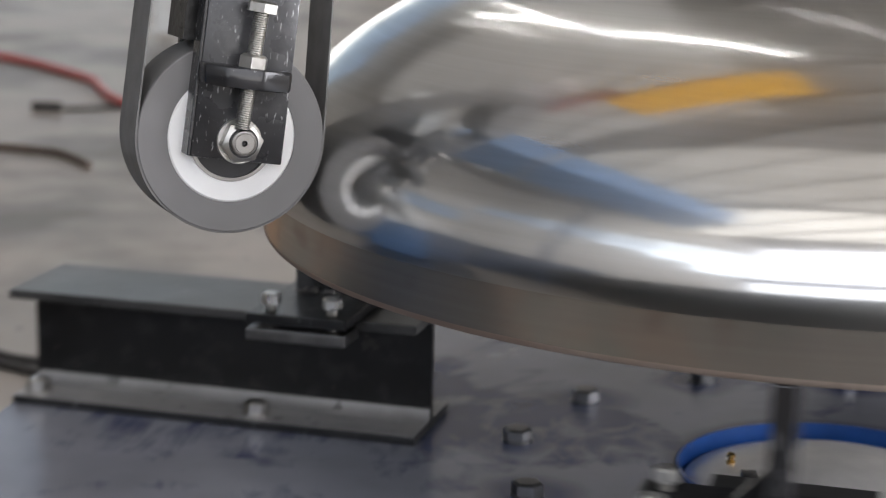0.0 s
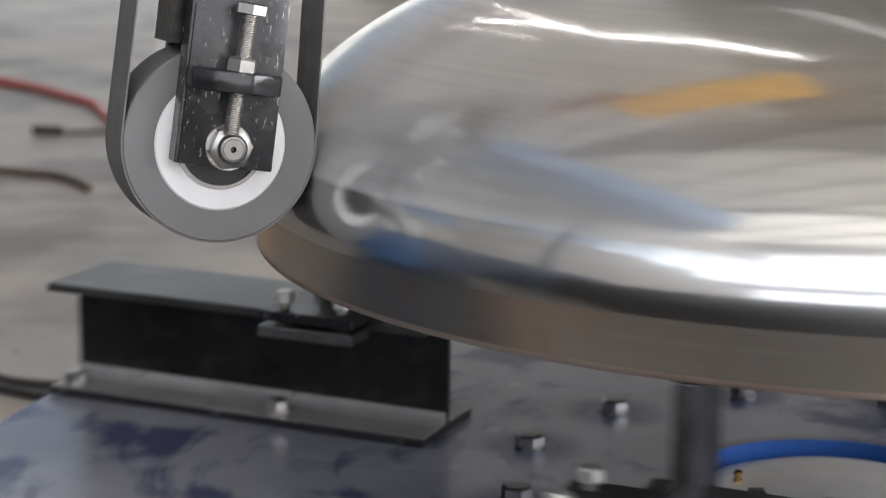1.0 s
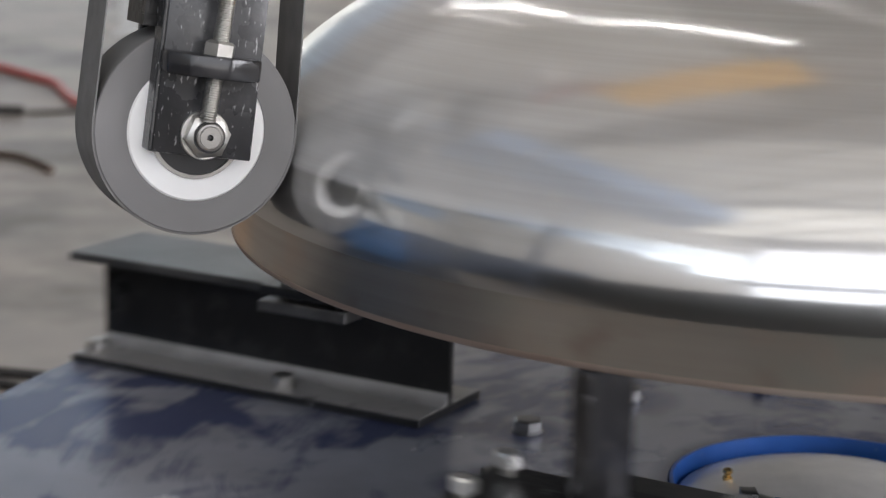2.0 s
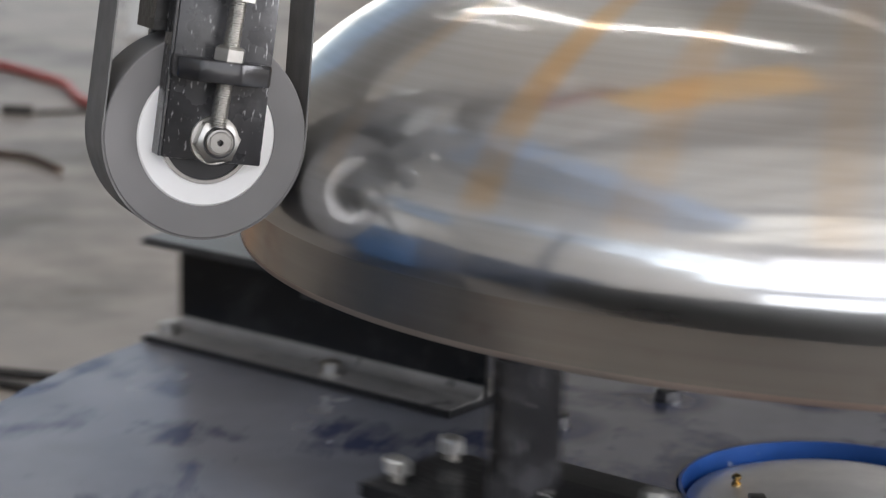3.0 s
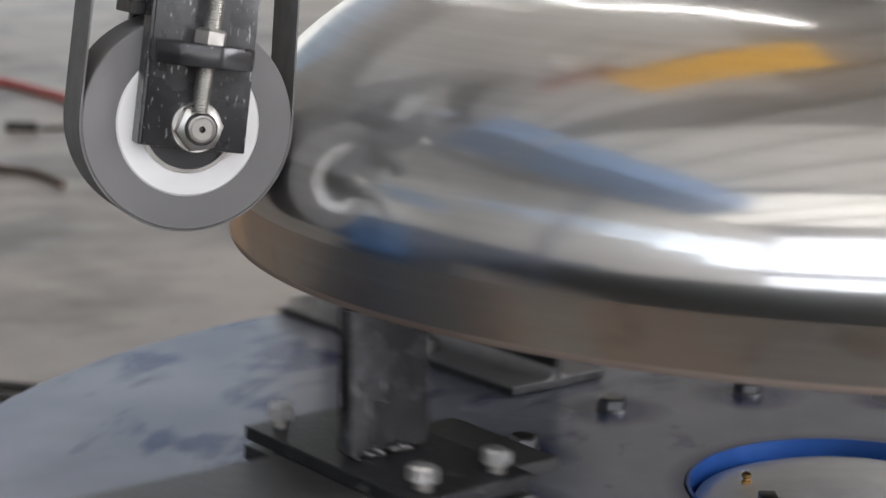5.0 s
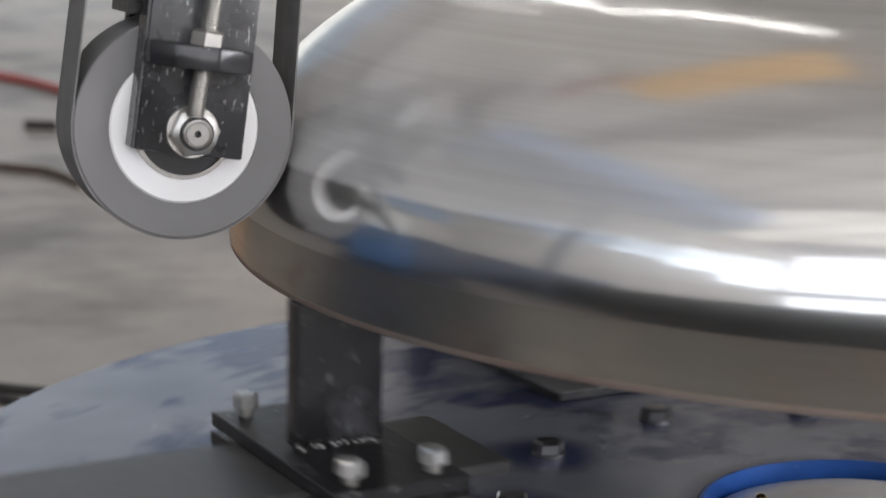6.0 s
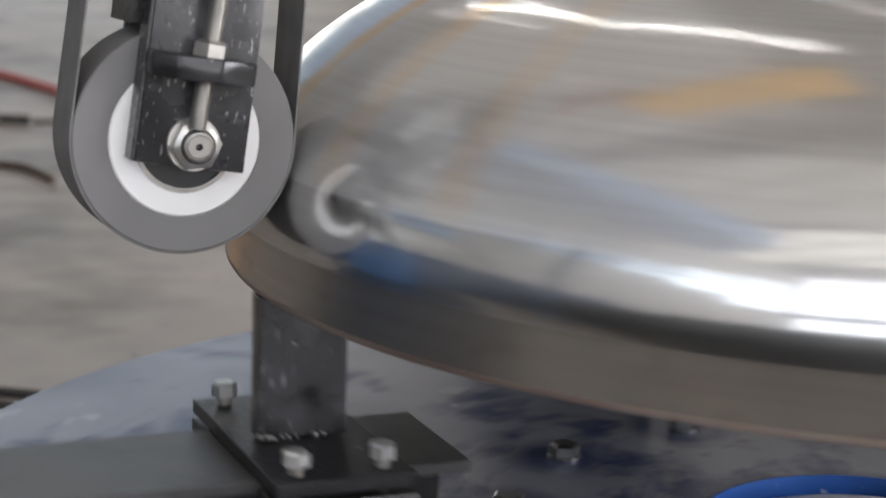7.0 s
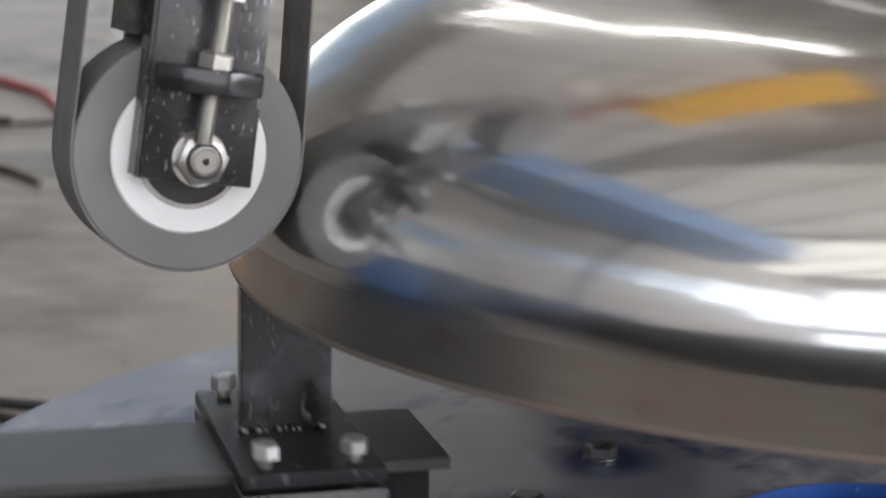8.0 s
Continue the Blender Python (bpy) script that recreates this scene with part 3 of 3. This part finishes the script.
def clamp_post(k):
    """An H-section post on a base plate that is clamped over the beam's top flange."""
    c = thing("clamp_post", "black steel post on a plate clamped to the beam", "clamp post", "turntable posts")
    h = BEAM[3] + 0.0008
    u0, u1, v = 0.4424 - 0.489, 0.5412 - 0.489, 0.102
    part("base_plate", box(u0, u1, -v, v, 0, 0.010, 0.0012), BLACK, c)
    for s in (1, -1):
        part("clamp_bar", box(u0, u1, s * 0.0625, s * (v + 0.002), -0.0155, -0.0045, 0.0012), BAR_STEEL if s > 0 else BLACK, c, "scuffed dark steel clamp bar" if s > 0 else "")
        for u in (u0 + 0.019, u1 - 0.019):
            part("clamp_bolt", threaded(0.0055, -0.0195, 0.017, 0.0016, pose(u, s * 0.084, 0), 12), ZINC, c)
            head = hex_head(0.0165, 0.0105, pose(u, s * 0.084, 0.0165, 0, 0, 17 * s + 300 * u))
            part("bolt_head", head, BRIGHT_ZINC, c)
    top = Z_RIM - h - 0.001
    a, b = -0.029, 0.036
    part("post", box(a, b, -0.008, 0.008, 0.0112, top, 0.001), POST_PAINT, c, "glossy black upright plate")
    part("gusset", prism([(0.008, 0.0), (0.036, 0.0), (0.008, 0.030)], 0.008, pose(a + 0.002, 0, 0.0112) @ Matrix(((0, 0, 1, 0), (-1, 0, 0, 0), (0, 1, 0, 0), (0, 0, 0, 1))), 0.0006), BLACK, c)
    rnd = random.Random(k)
    for i in [q for q in range(12) if rnd.random() < 0.7]:
        lump = bmesh.new()
        bmesh.ops.create_uvsphere(lump, u_segments=8, v_segments=6, radius=0.0018 + 0.0022 * rnd.random(),
                                  matrix=pose(a + 0.008 + i * 0.0049 + 0.002 * rnd.random(), 0.009 + 0.003 * rnd.random(), 0.0115 + 0.0015 * rnd.random()))
        smooth_by_angle(part("weld_lump", lump, BAR_STEEL, c, "bright lumpy weld bead"), 80)
    return spinning(c, arm_pose(k) @ pose(0.489, 0, h))


bolt_proto = None
for k in range(4):
    steel_beam(k)
    clamp_post(k)
    for u, s in ((0.555, 1), (0.79, 1), (0.50, -1), (0.79, -1)):
        m = arm_pose(k) @ pose(u, s * 0.040, 0.0096, 0, 0, 25 * u * 10 + k * 13)
        if bolt_proto is None:
            bolt_proto = hex_bolt(0.021, 0.011, 0.0135, ZINC, "bright zinc hex bolt on the beam's lower flange", "beam bolts")
            ob = bolt_proto
        else:
            ob = copy_thing(bolt_proto, m)
        spinning(ob, m)

table_bolt = None
for k in range(12):
    m = pose(0, 0, 0, 0, 0, ARM0 + 1.7 + 30 * k) @ pose(R_BOLTS, 0, 0.0003, 0, 0, 40 * math.sin(k * 2.1))
    if table_bolt is None:
        table_bolt = hex_bolt(0.025, 0.0105, 0.0150, DULL_BOLT, "grey steel hex bolt in the turntable plate", "turntable bolts")
        ob = table_bolt
    else:
        ob = copy_thing(table_bolt, m)
    spinning(ob, m)


# ---------------------------------------------------------------- the dished head
def dish():
    th, n = 0.007, 56
    d = thing("dished_head", "large polished stainless steel dished tank head resting on posts", "tank head")
    edge = [(R_DISH - 0.0008, 0.0), (R_DISH, 0.0012), (R_DISH, 0.0045), (R_DISH - th, 0.0045), (R_DISH - th, 0.0012), (R_DISH - th + 0.0008, 0.0)]
    smooth_by_angle(part("cut_edge", lathe(edge, 192, closed=True), CUT_EDGE, d, "reddish heat-tinted cut edge"), 40)
    rim = [(R_DISH, 0.0045), (R_DISH, FLANGE), (R_DISH - th, FLANGE), (R_DISH - th, 0.0045)]
    smooth_by_angle(part("straight_flange", lathe(rim, 192, closed=True), RIM_STEEL, d, "dull brownish straight flange"), 40)
    arc = [math.pi / 2 * i / n for i in range(n + 1)]
    outer = [(R_DISH * math.cos(a) if a < arc[-1] else 0.0, FLANGE + RISE * math.sin(a)) for a in arc]
    inner = [((R_DISH - th) * math.cos(a) if a < arc[-1] else 0.0, FLANGE + (RISE - th) * math.sin(a)) for a in arc[::-1]]
    shell = outer + [(0.0, FLANGE + RISE - 0.001)] + [((R_DISH - 0.001) * math.cos(a), FLANGE + (RISE - 0.001) * math.sin(a)) for a in arc[-2::-1]]
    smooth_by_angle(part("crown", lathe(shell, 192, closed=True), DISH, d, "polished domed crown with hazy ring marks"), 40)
    lining = [(0.0, FLANGE + RISE - 0.0012)] + [((R_DISH - 0.0012) * math.cos(a), FLANGE + (RISE - 0.0012) * math.sin(a)) for a in arc[-2::-1]] + inner[::-1]
    smooth_by_angle(part("inner_side", lathe(lining, 96, closed=True), MILL_STEEL, d, "dull unpolished inner side"), 40)
    return spinning(d, pose(0, 0, Z_RIM))


dish()


# ---------------------------------------------------------------- belt grinder
def belt_grinder():
    g = thing("belt_grinder", "belt grinding head with black bracket, rubber wheel and dark belt", "grinder", m=WHEEL @ Matrix.Scale(TOOL_SIZE, 4))
    back = pose(0, 0, 0, -90, 0, 0)        # z of a lathe runs away from the camera's side
    front = pose(0, 0, 0, 90, 0, 0)        # z of a lathe comes towards it
    W, r = 0.064, R_WHEEL - 0.0014
    wheel = thing("contact_wheel", "grey rubber contact wheel with white metal hub", "")
    wheel.parent = g
    tyre = [(0.0540, 0.0), (r - 0.001, 0.0), (r, 0.001), (r, W - 0.001), (r - 0.001, W), (0.0540, W)]
    smooth_by_angle(part("tyre", lathe(tyre, 128, back, closed=True), RUBBER, wheel, "grey rubber tyre"))
    hub = [(0.0365, -0.0005), (0.0525, -0.0005), (0.0540, 0.001), (0.0540, W - 0.001), (0.0365, W)]
    smooth_by_angle(part("hub", lathe(hub, 96, back, closed=True), WHITE, wheel, "white hub disc"))
    snap = [(0.0335, -0.0022), (0.0365, -0.0022), (0.0365, 0.003), (0.0335, 0.003)]
    smooth_by_angle(part("bearing_ring", lathe(snap, 64, back, closed=True), STEEL, wheel, "chrome bearing ring"))
    smooth_by_angle(part("bearing_shield", lathe([(0.0, 0.001), (0.0336, 0.001), (0.0336, W), (0, W)], 48, back), DARK, wheel, "black bearing shield"))

    # fork plate, spine and rear plate
    plate = [(-0.0385, -0.0165), (0.0385, -0.0165), (0.0370, 0.138), (-0.0385, 0.138)]
    p = prism(plate, 0.010, pose(0, -0.012, 0, 90, 0, 0), 0.0012)
    smooth_by_angle(part("fork_plate", p, BRACKET, g))
    part("side_flange", box(-0.041, -0.036, -0.020, 0.002, -0.0163, 0.138, 0.001), BRACKET, g)
    part("spine", box(-0.050, -0.004, 0.003, 0.058, 0.0835, 0.138), BEAM_PAINT, g)
    part("spine_foot", box(-0.050, -0.034, 0.003, 0.058, 0.0755, 0.0838), BEAM_PAINT, g)
    part("rear_plate", box(-0.036, 0.036, W + 0.004, W + 0.014, -0.03, 0.138, 0.0015), BRACKET, g)
    # threaded lug
    lug = [(-0.037, 0.0), (0.038, 0.0), (0.0385, 0.010), (0.0335, 0.026), (0.008, 0.036), (-0.022, 0.034), (-0.036, 0.020)]
    lug = [(x, -y) for x, y in lug]
    smooth_by_angle(part("lug", prism(lug, 0.0170, pose(-0.0035, -0.0222, 0.0445), 0.0028), LUG_PAINT, g))
    # adjusting screw
    LEAN = pose(-0.0045, -0.041, 0, 0, 2.6, 0)
    smooth_by_angle(part("adjusting_screw", threaded(0.0064, 0.012, 0.110, 0.0018, LEAN @ pose(0, 0, 0)), ZINC, g, "zinc threaded adjusting screw"))
    smooth_by_angle(part("screw_head", hex_head(0.022, 0.009, LEAN @ pose(0, 0, 0.1065, 0, 0, 22)), ZINC, g))
    smooth_by_angle(part("lock_nut", hex_head(0.021, 0.011, LEAN @ pose(0, 0, 0.0613, 0, 0, 8)), ZINC, g))
    # axle end
    smooth_by_angle(part("washer", lathe([(0, 0.022), (0.0188, 0.022), (0.0188, 0.0245), (0.0182, 0.025), (0, 0.025)], 48, front), ZINC, g))
    smooth_by_angle(part("axle_nut", hex_head(0.0305, 0.012, front @ pose(0, 0, 0.025, 0, 0, 12)), ZINC, g))
    axle = [(0, 0.0365), (0.0014, 0.037), (0.0024, 0.0405), (0.0078, 0.0405), (0.0081, 0.0399), (0.0085, 0.0399), (0.0088, 0.0404), (0.0100, 0.0402), (0.0108, 0.0394), (0.0108, 0.033), (0, 0.033)]
    smooth_by_angle(part("axle_end", lathe(axle, 40, front), STEEL, g, "turned steel axle end with centre hole"))
    # solid dark disc on the nut, its colour giving the gap's shade
    smooth_by_angle(part("thread_gap", lathe([(0, 0.0372), (0.0122, 0.0372), (0.0122, 0.0366), (0, 0.0366)], 40, front), DARK, g, "dark disc standing for the shaded gap round the axle end"))
    # belt round the contact wheel and the drive wheel above
    H, r2, lean = 0.32, 0.0694, -1.7
    c2 = Vector((H * math.sin(radians(lean)), 0, H * math.cos(radians(lean))))
    d = math.asin((r2 - R_WHEEL) / H)
    base = radians(90 - lean)
    path = []
    a0, a1 = base + math.pi / 2 + d, base + 1.5 * math.pi - d
    for i in range(49):
        a = a0 + (a1 - a0) * i / 48
        path.append((R_WHEEL * math.cos(a), R_WHEEL * math.sin(a), R_WHEEL))
    b0, b1 = base - math.pi / 2 - d, base + math.pi / 2 + d
    for i in range(49):
        a = b0 + (b1 - b0) * i / 48
        path.append((c2.x + r2 * math.cos(a), c2.z + r2 * math.sin(a), r2))
    bm = bmesh.new()
    rows = []
    k = len(path)
    for i in range(k):
        p, q = Vector(path[i - 1][:2]), Vector(path[(i + 1) % k][:2])
        t = (q - p).normalized()
        nrm = Vector((t.y, -t.x)) * 0.0013
        x, z = path[i][:2]
        rows.append([bm.verts.new((x, 0.001, z)), bm.verts.new((x, W - 0.001, z)), bm.verts.new((x - nrm.x, W - 0.001, z - nrm.y)), bm.verts.new((x - nrm.x, 0.001, z - nrm.y))])
    for i in range(k):
        a, b = rows[i], rows[(i + 1) % k]
        for j in range(4):
            bm.faces.new((a[j], a[(j + 1) % 4], b[(j + 1) % 4], b[j]))
    smooth_by_angle(part("belt", bm, BELT, g, "dark grey abrasive belt"))
    drum = lathe([(0.0, 0.0), (r2 - 0.003, 0.0), (r2 - 0.002, 0.001), (r2 - 0.002, W), (0, W)], 64, Matrix.Translation(c2) @ back)
    smooth_by_angle(part("drive_wheel", drum, BELT, g))
    return g, wheel


grinder, contact_wheel = belt_grinder()


# ---------------------------------------------------------------- the machine that the dish mirrors
def machine_frame():
    f = thing("grinding_machine", "grinding machine with added black bed, blue housing and slim arm", "machine", m=pose(0, 0, FLOOR_Z))
    # unseen bed added so the flange's left side mirrors black, not bright floor
    part("bed", box(-3.15, -1.3, -0.75, 0.24, 0.0, 0.29, 0.01), BLACK, f, "low black bed, unseen, added to darken the mirrored floor")
    part("housing", box(-3.15, -2.3, -0.32, 0.24, 0.29, 0.80, 0.015), BASE_BLUE, f, "deep blue housing")
    part("column", box(-3.05, -2.7, -0.2, 0.2, 0.80, 1.2, 0.01), GREY_PAINT, f)
    part("head_arm", box(-2.75, -0.50, -0.19, -0.12, 0.785, 0.832, 0.006), GREY_PAINT, f, "slim light grey arm")


machine_frame()


def runway_beam():
    r = thing("runway_beam", "wide blue-painted crane runway girder on dark posts", "crane beam", m=pose(-3.545, 0, FLOOR_Z, 0, 0, 16.6))
    part("girder", box(-1.1, 0, -0.02, 2.0, 4.4, 5.3, 0.01), MACHINE_BLUE, r)
    part("girder", box(-1.1, 0, -3.7, -0.16, 4.4, 5.3, 0.01), MACHINE_BLUE, r)
    part("splice", box(-1.11, 0.01, -0.15, -0.03, 4.38, 5.32), GREY_PAINT, r, "light grey splice plate")
    for y in (1.7, -1.9):
        part("post", box(-1.0, -0.84, y - 0.08, y + 0.08, 0, 4.4, 0.004), CABINET_BLUE, r, "dark blue post")


runway_beam()


def overhead_crane():
    c = thing("overhead_crane", "orange crane hoist hung under the roof", "crane")
    body = box(-0.85, 0.85, -0.34, 0.34, 0, 0.3, 0.02)
    bmesh.ops.transform(body, matrix=pose(-1.0, 0.98, 4.5, -38, 0, 6), verts=body.verts[:])
    part("hoist", body, ORANGE, c, "orange hoist body with a slanted front")
    for x in (-1.5, -0.5):
        part("hanger", box(x - 0.04, x + 0.04, 1.06, 1.14, 4.6, zc), GREY_PAINT, c)
    case = box(-0.46, 0.46, -0.42, 0.42, 0, 0.28, 0.01)
    bmesh.ops.transform(case, matrix=pose(-2.6, 1.95, 4.5, -38, 0, -20), verts=case.verts[:])
    part("control_box", case, WHITE, c, "white control box")
    part("cable_guard", box(-2.75, -1.75, 1.36, 1.56, 4.5, 4.6, 0.01), RED, c, "red cable guard")
    part("hanger", box(-2.65, -2.55, 2.0, 2.1, 4.7, zc), GREY_PAINT, c)


overhead_crane()


# ---------------------------------------------------------------- dark stack added behind the camera, mirrored low in the dish
def steel_stock():
    rnd = random.Random(4)
    z = FLOOR_Z
    # unseen slabs added to block the bright floor from the dish's lower edge
    st = thing("steel_stock", "low unseen stack of dark slabs added to darken the mirrored floor", "steel stack", m=pose(0, 0, 0))
    for i in range(6):
        dx, dy = rnd.uniform(-0.06, 0.06), rnd.uniform(-0.04, 0.04)
        part("steel_plate", box(-5.5 + dx, 0.5 + dx, -4.3 + dy, -2.6 + dy, z, z + 0.138, 0.002), STACK_BLACK, st)
        z += 0.14


steel_stock()


# ---------------------------------------------------------------- cabinets along the west side, mirrored low in the dish
def storage_cabinet(m):
    c = thing("storage_cabinet", "dark blue steel storage cabinet with closed doors", "cabinet", "cabinets by the wall", m=m)
    part("body", box(-0.28, 0.28, -0.72, 0.72, 0.0, 1.32, 0.006), CABINET_BLUE, c)
    for a in (-0.70, 0.01):
        d = part("door", box(0.281, 0.300, a, a + 0.69, 0.06, 1.28, 0.003), CABINET_BLUE, c)
        hy = a + (0.62 if a < 0 else 0.05)
        part("handle", box(0.3005, 0.322, hy, hy + 0.02, 0.62, 0.78, 0.003), ZINC, d, "bright metal handle")
    return c


for k in range(4):
    storage_cabinet(pose(-6.1, -3.8 + 1.62 * k, FLOOR_Z))


# ---------------------------------------------------------------- things on the floor
def on_floor(name, pts, r, mat, label, category):
    run = spline([(x, y, FLOOR_Z + r) for x, y in pts])
    return tagged(smooth_by_angle(part(name, tube(run, r), mat), 60), label, category)


on_floor("air_hose", [(-3.1, 5.9), (-2.1, 5.23), (-1.95, 5.109), (-1.80, 4.963), (-1.639, 4.739), (-1.52, 4.552), (-1.45, 4.331), (-1.359, 4.116), (-1.25, 4.07), (-0.6, 4.1), (0.2, 4.3)], 0.0135, HOSE_RED, "red air hose lying across the concrete floor", "hose")
on_floor("bent_rod", [(-1.72, 3.33), (-1.537, 3.302), (-1.442, 3.27), (-1.358, 3.22), (-1.26, 3.06)], 0.009, RUST, "thin rusty bent rod lying on the floor", "rod")
on_floor("dark_bar", [(-1.596, 3.981), (-1.55, 3.976), (-1.507, 3.971)], 0.014, CABLE, "short dark bar lying on the concrete floor", "bar")
on_floor("thin_wire", [(-1.50, 3.985), (-1.417, 4.02), (-1.346, 4.045), (-1.1, 4.0)], 0.006, CABLE, "thin dark wire lying beside a short bar", "wire")
on_floor("black_cable", [(-1.9, 1.70), (-1.4, 1.48), (-1.146, 1.39), (-1.09, 1.345), (-1.02, 1.31), (-0.8, 1.28), (-0.3, 1.3)], 0.008, CABLE, "black cable lying on the floor", "cable")
on_floor("black_cable", [(-1.9, 1.56), (-1.4, 1.40), (-1.15, 1.32), (-1.07, 1.285), (-0.99, 1.24), (-0.8, 1.17), (-0.3, 1.1)], 0.008, CABLE, "black cable lying on the floor beside another", "cable")


def support_leg():
    g = thing("support_leg", "light grey square steel leg standing on the floor", "leg", m=pose(-1.51, 6.1, FLOOR_Z))
    part("foot_plate", box(-0.06, 0.06, -0.06, 0.06, 0, 0.012, 0.002), GREY_PAINT, g)
    part("upright", box(-0.035, 0.035, -0.035, 0.035, 0.012, 1.6, 0.004), GREY_PAINT, g)


support_leg()


def cardboard_box():
    b = thing("cardboard_box", "plain tan cardboard box standing on the floor", "box", m=pose(-1.60, 2.15, FLOOR_Z, 0, 0, 12))
    part("carton", box(-0.16, 0.16, -0.2, 0.2, 0, 0.24, 0.003), CARD, b)
    for s in (-1, 1):
        part("flap", box(s * 0.003, s * 0.158, -0.198, 0.198, 0.2405, 0.243), CARD, b)


cardboard_box()


# ---------------------------------------------------------------- movement
def motions():
    steps = [i * 0.1 for i in range(81)]
    for ob, rest in turning:
        walk(ob, [(t, pose(0, 0, 0, 0, 0, SPIN * t) @ rest) for t in steps])
    walk(contact_wheel, [(t, pose(0, 0, 0, 0, 700 * t, 0)) for t in steps])


motions()
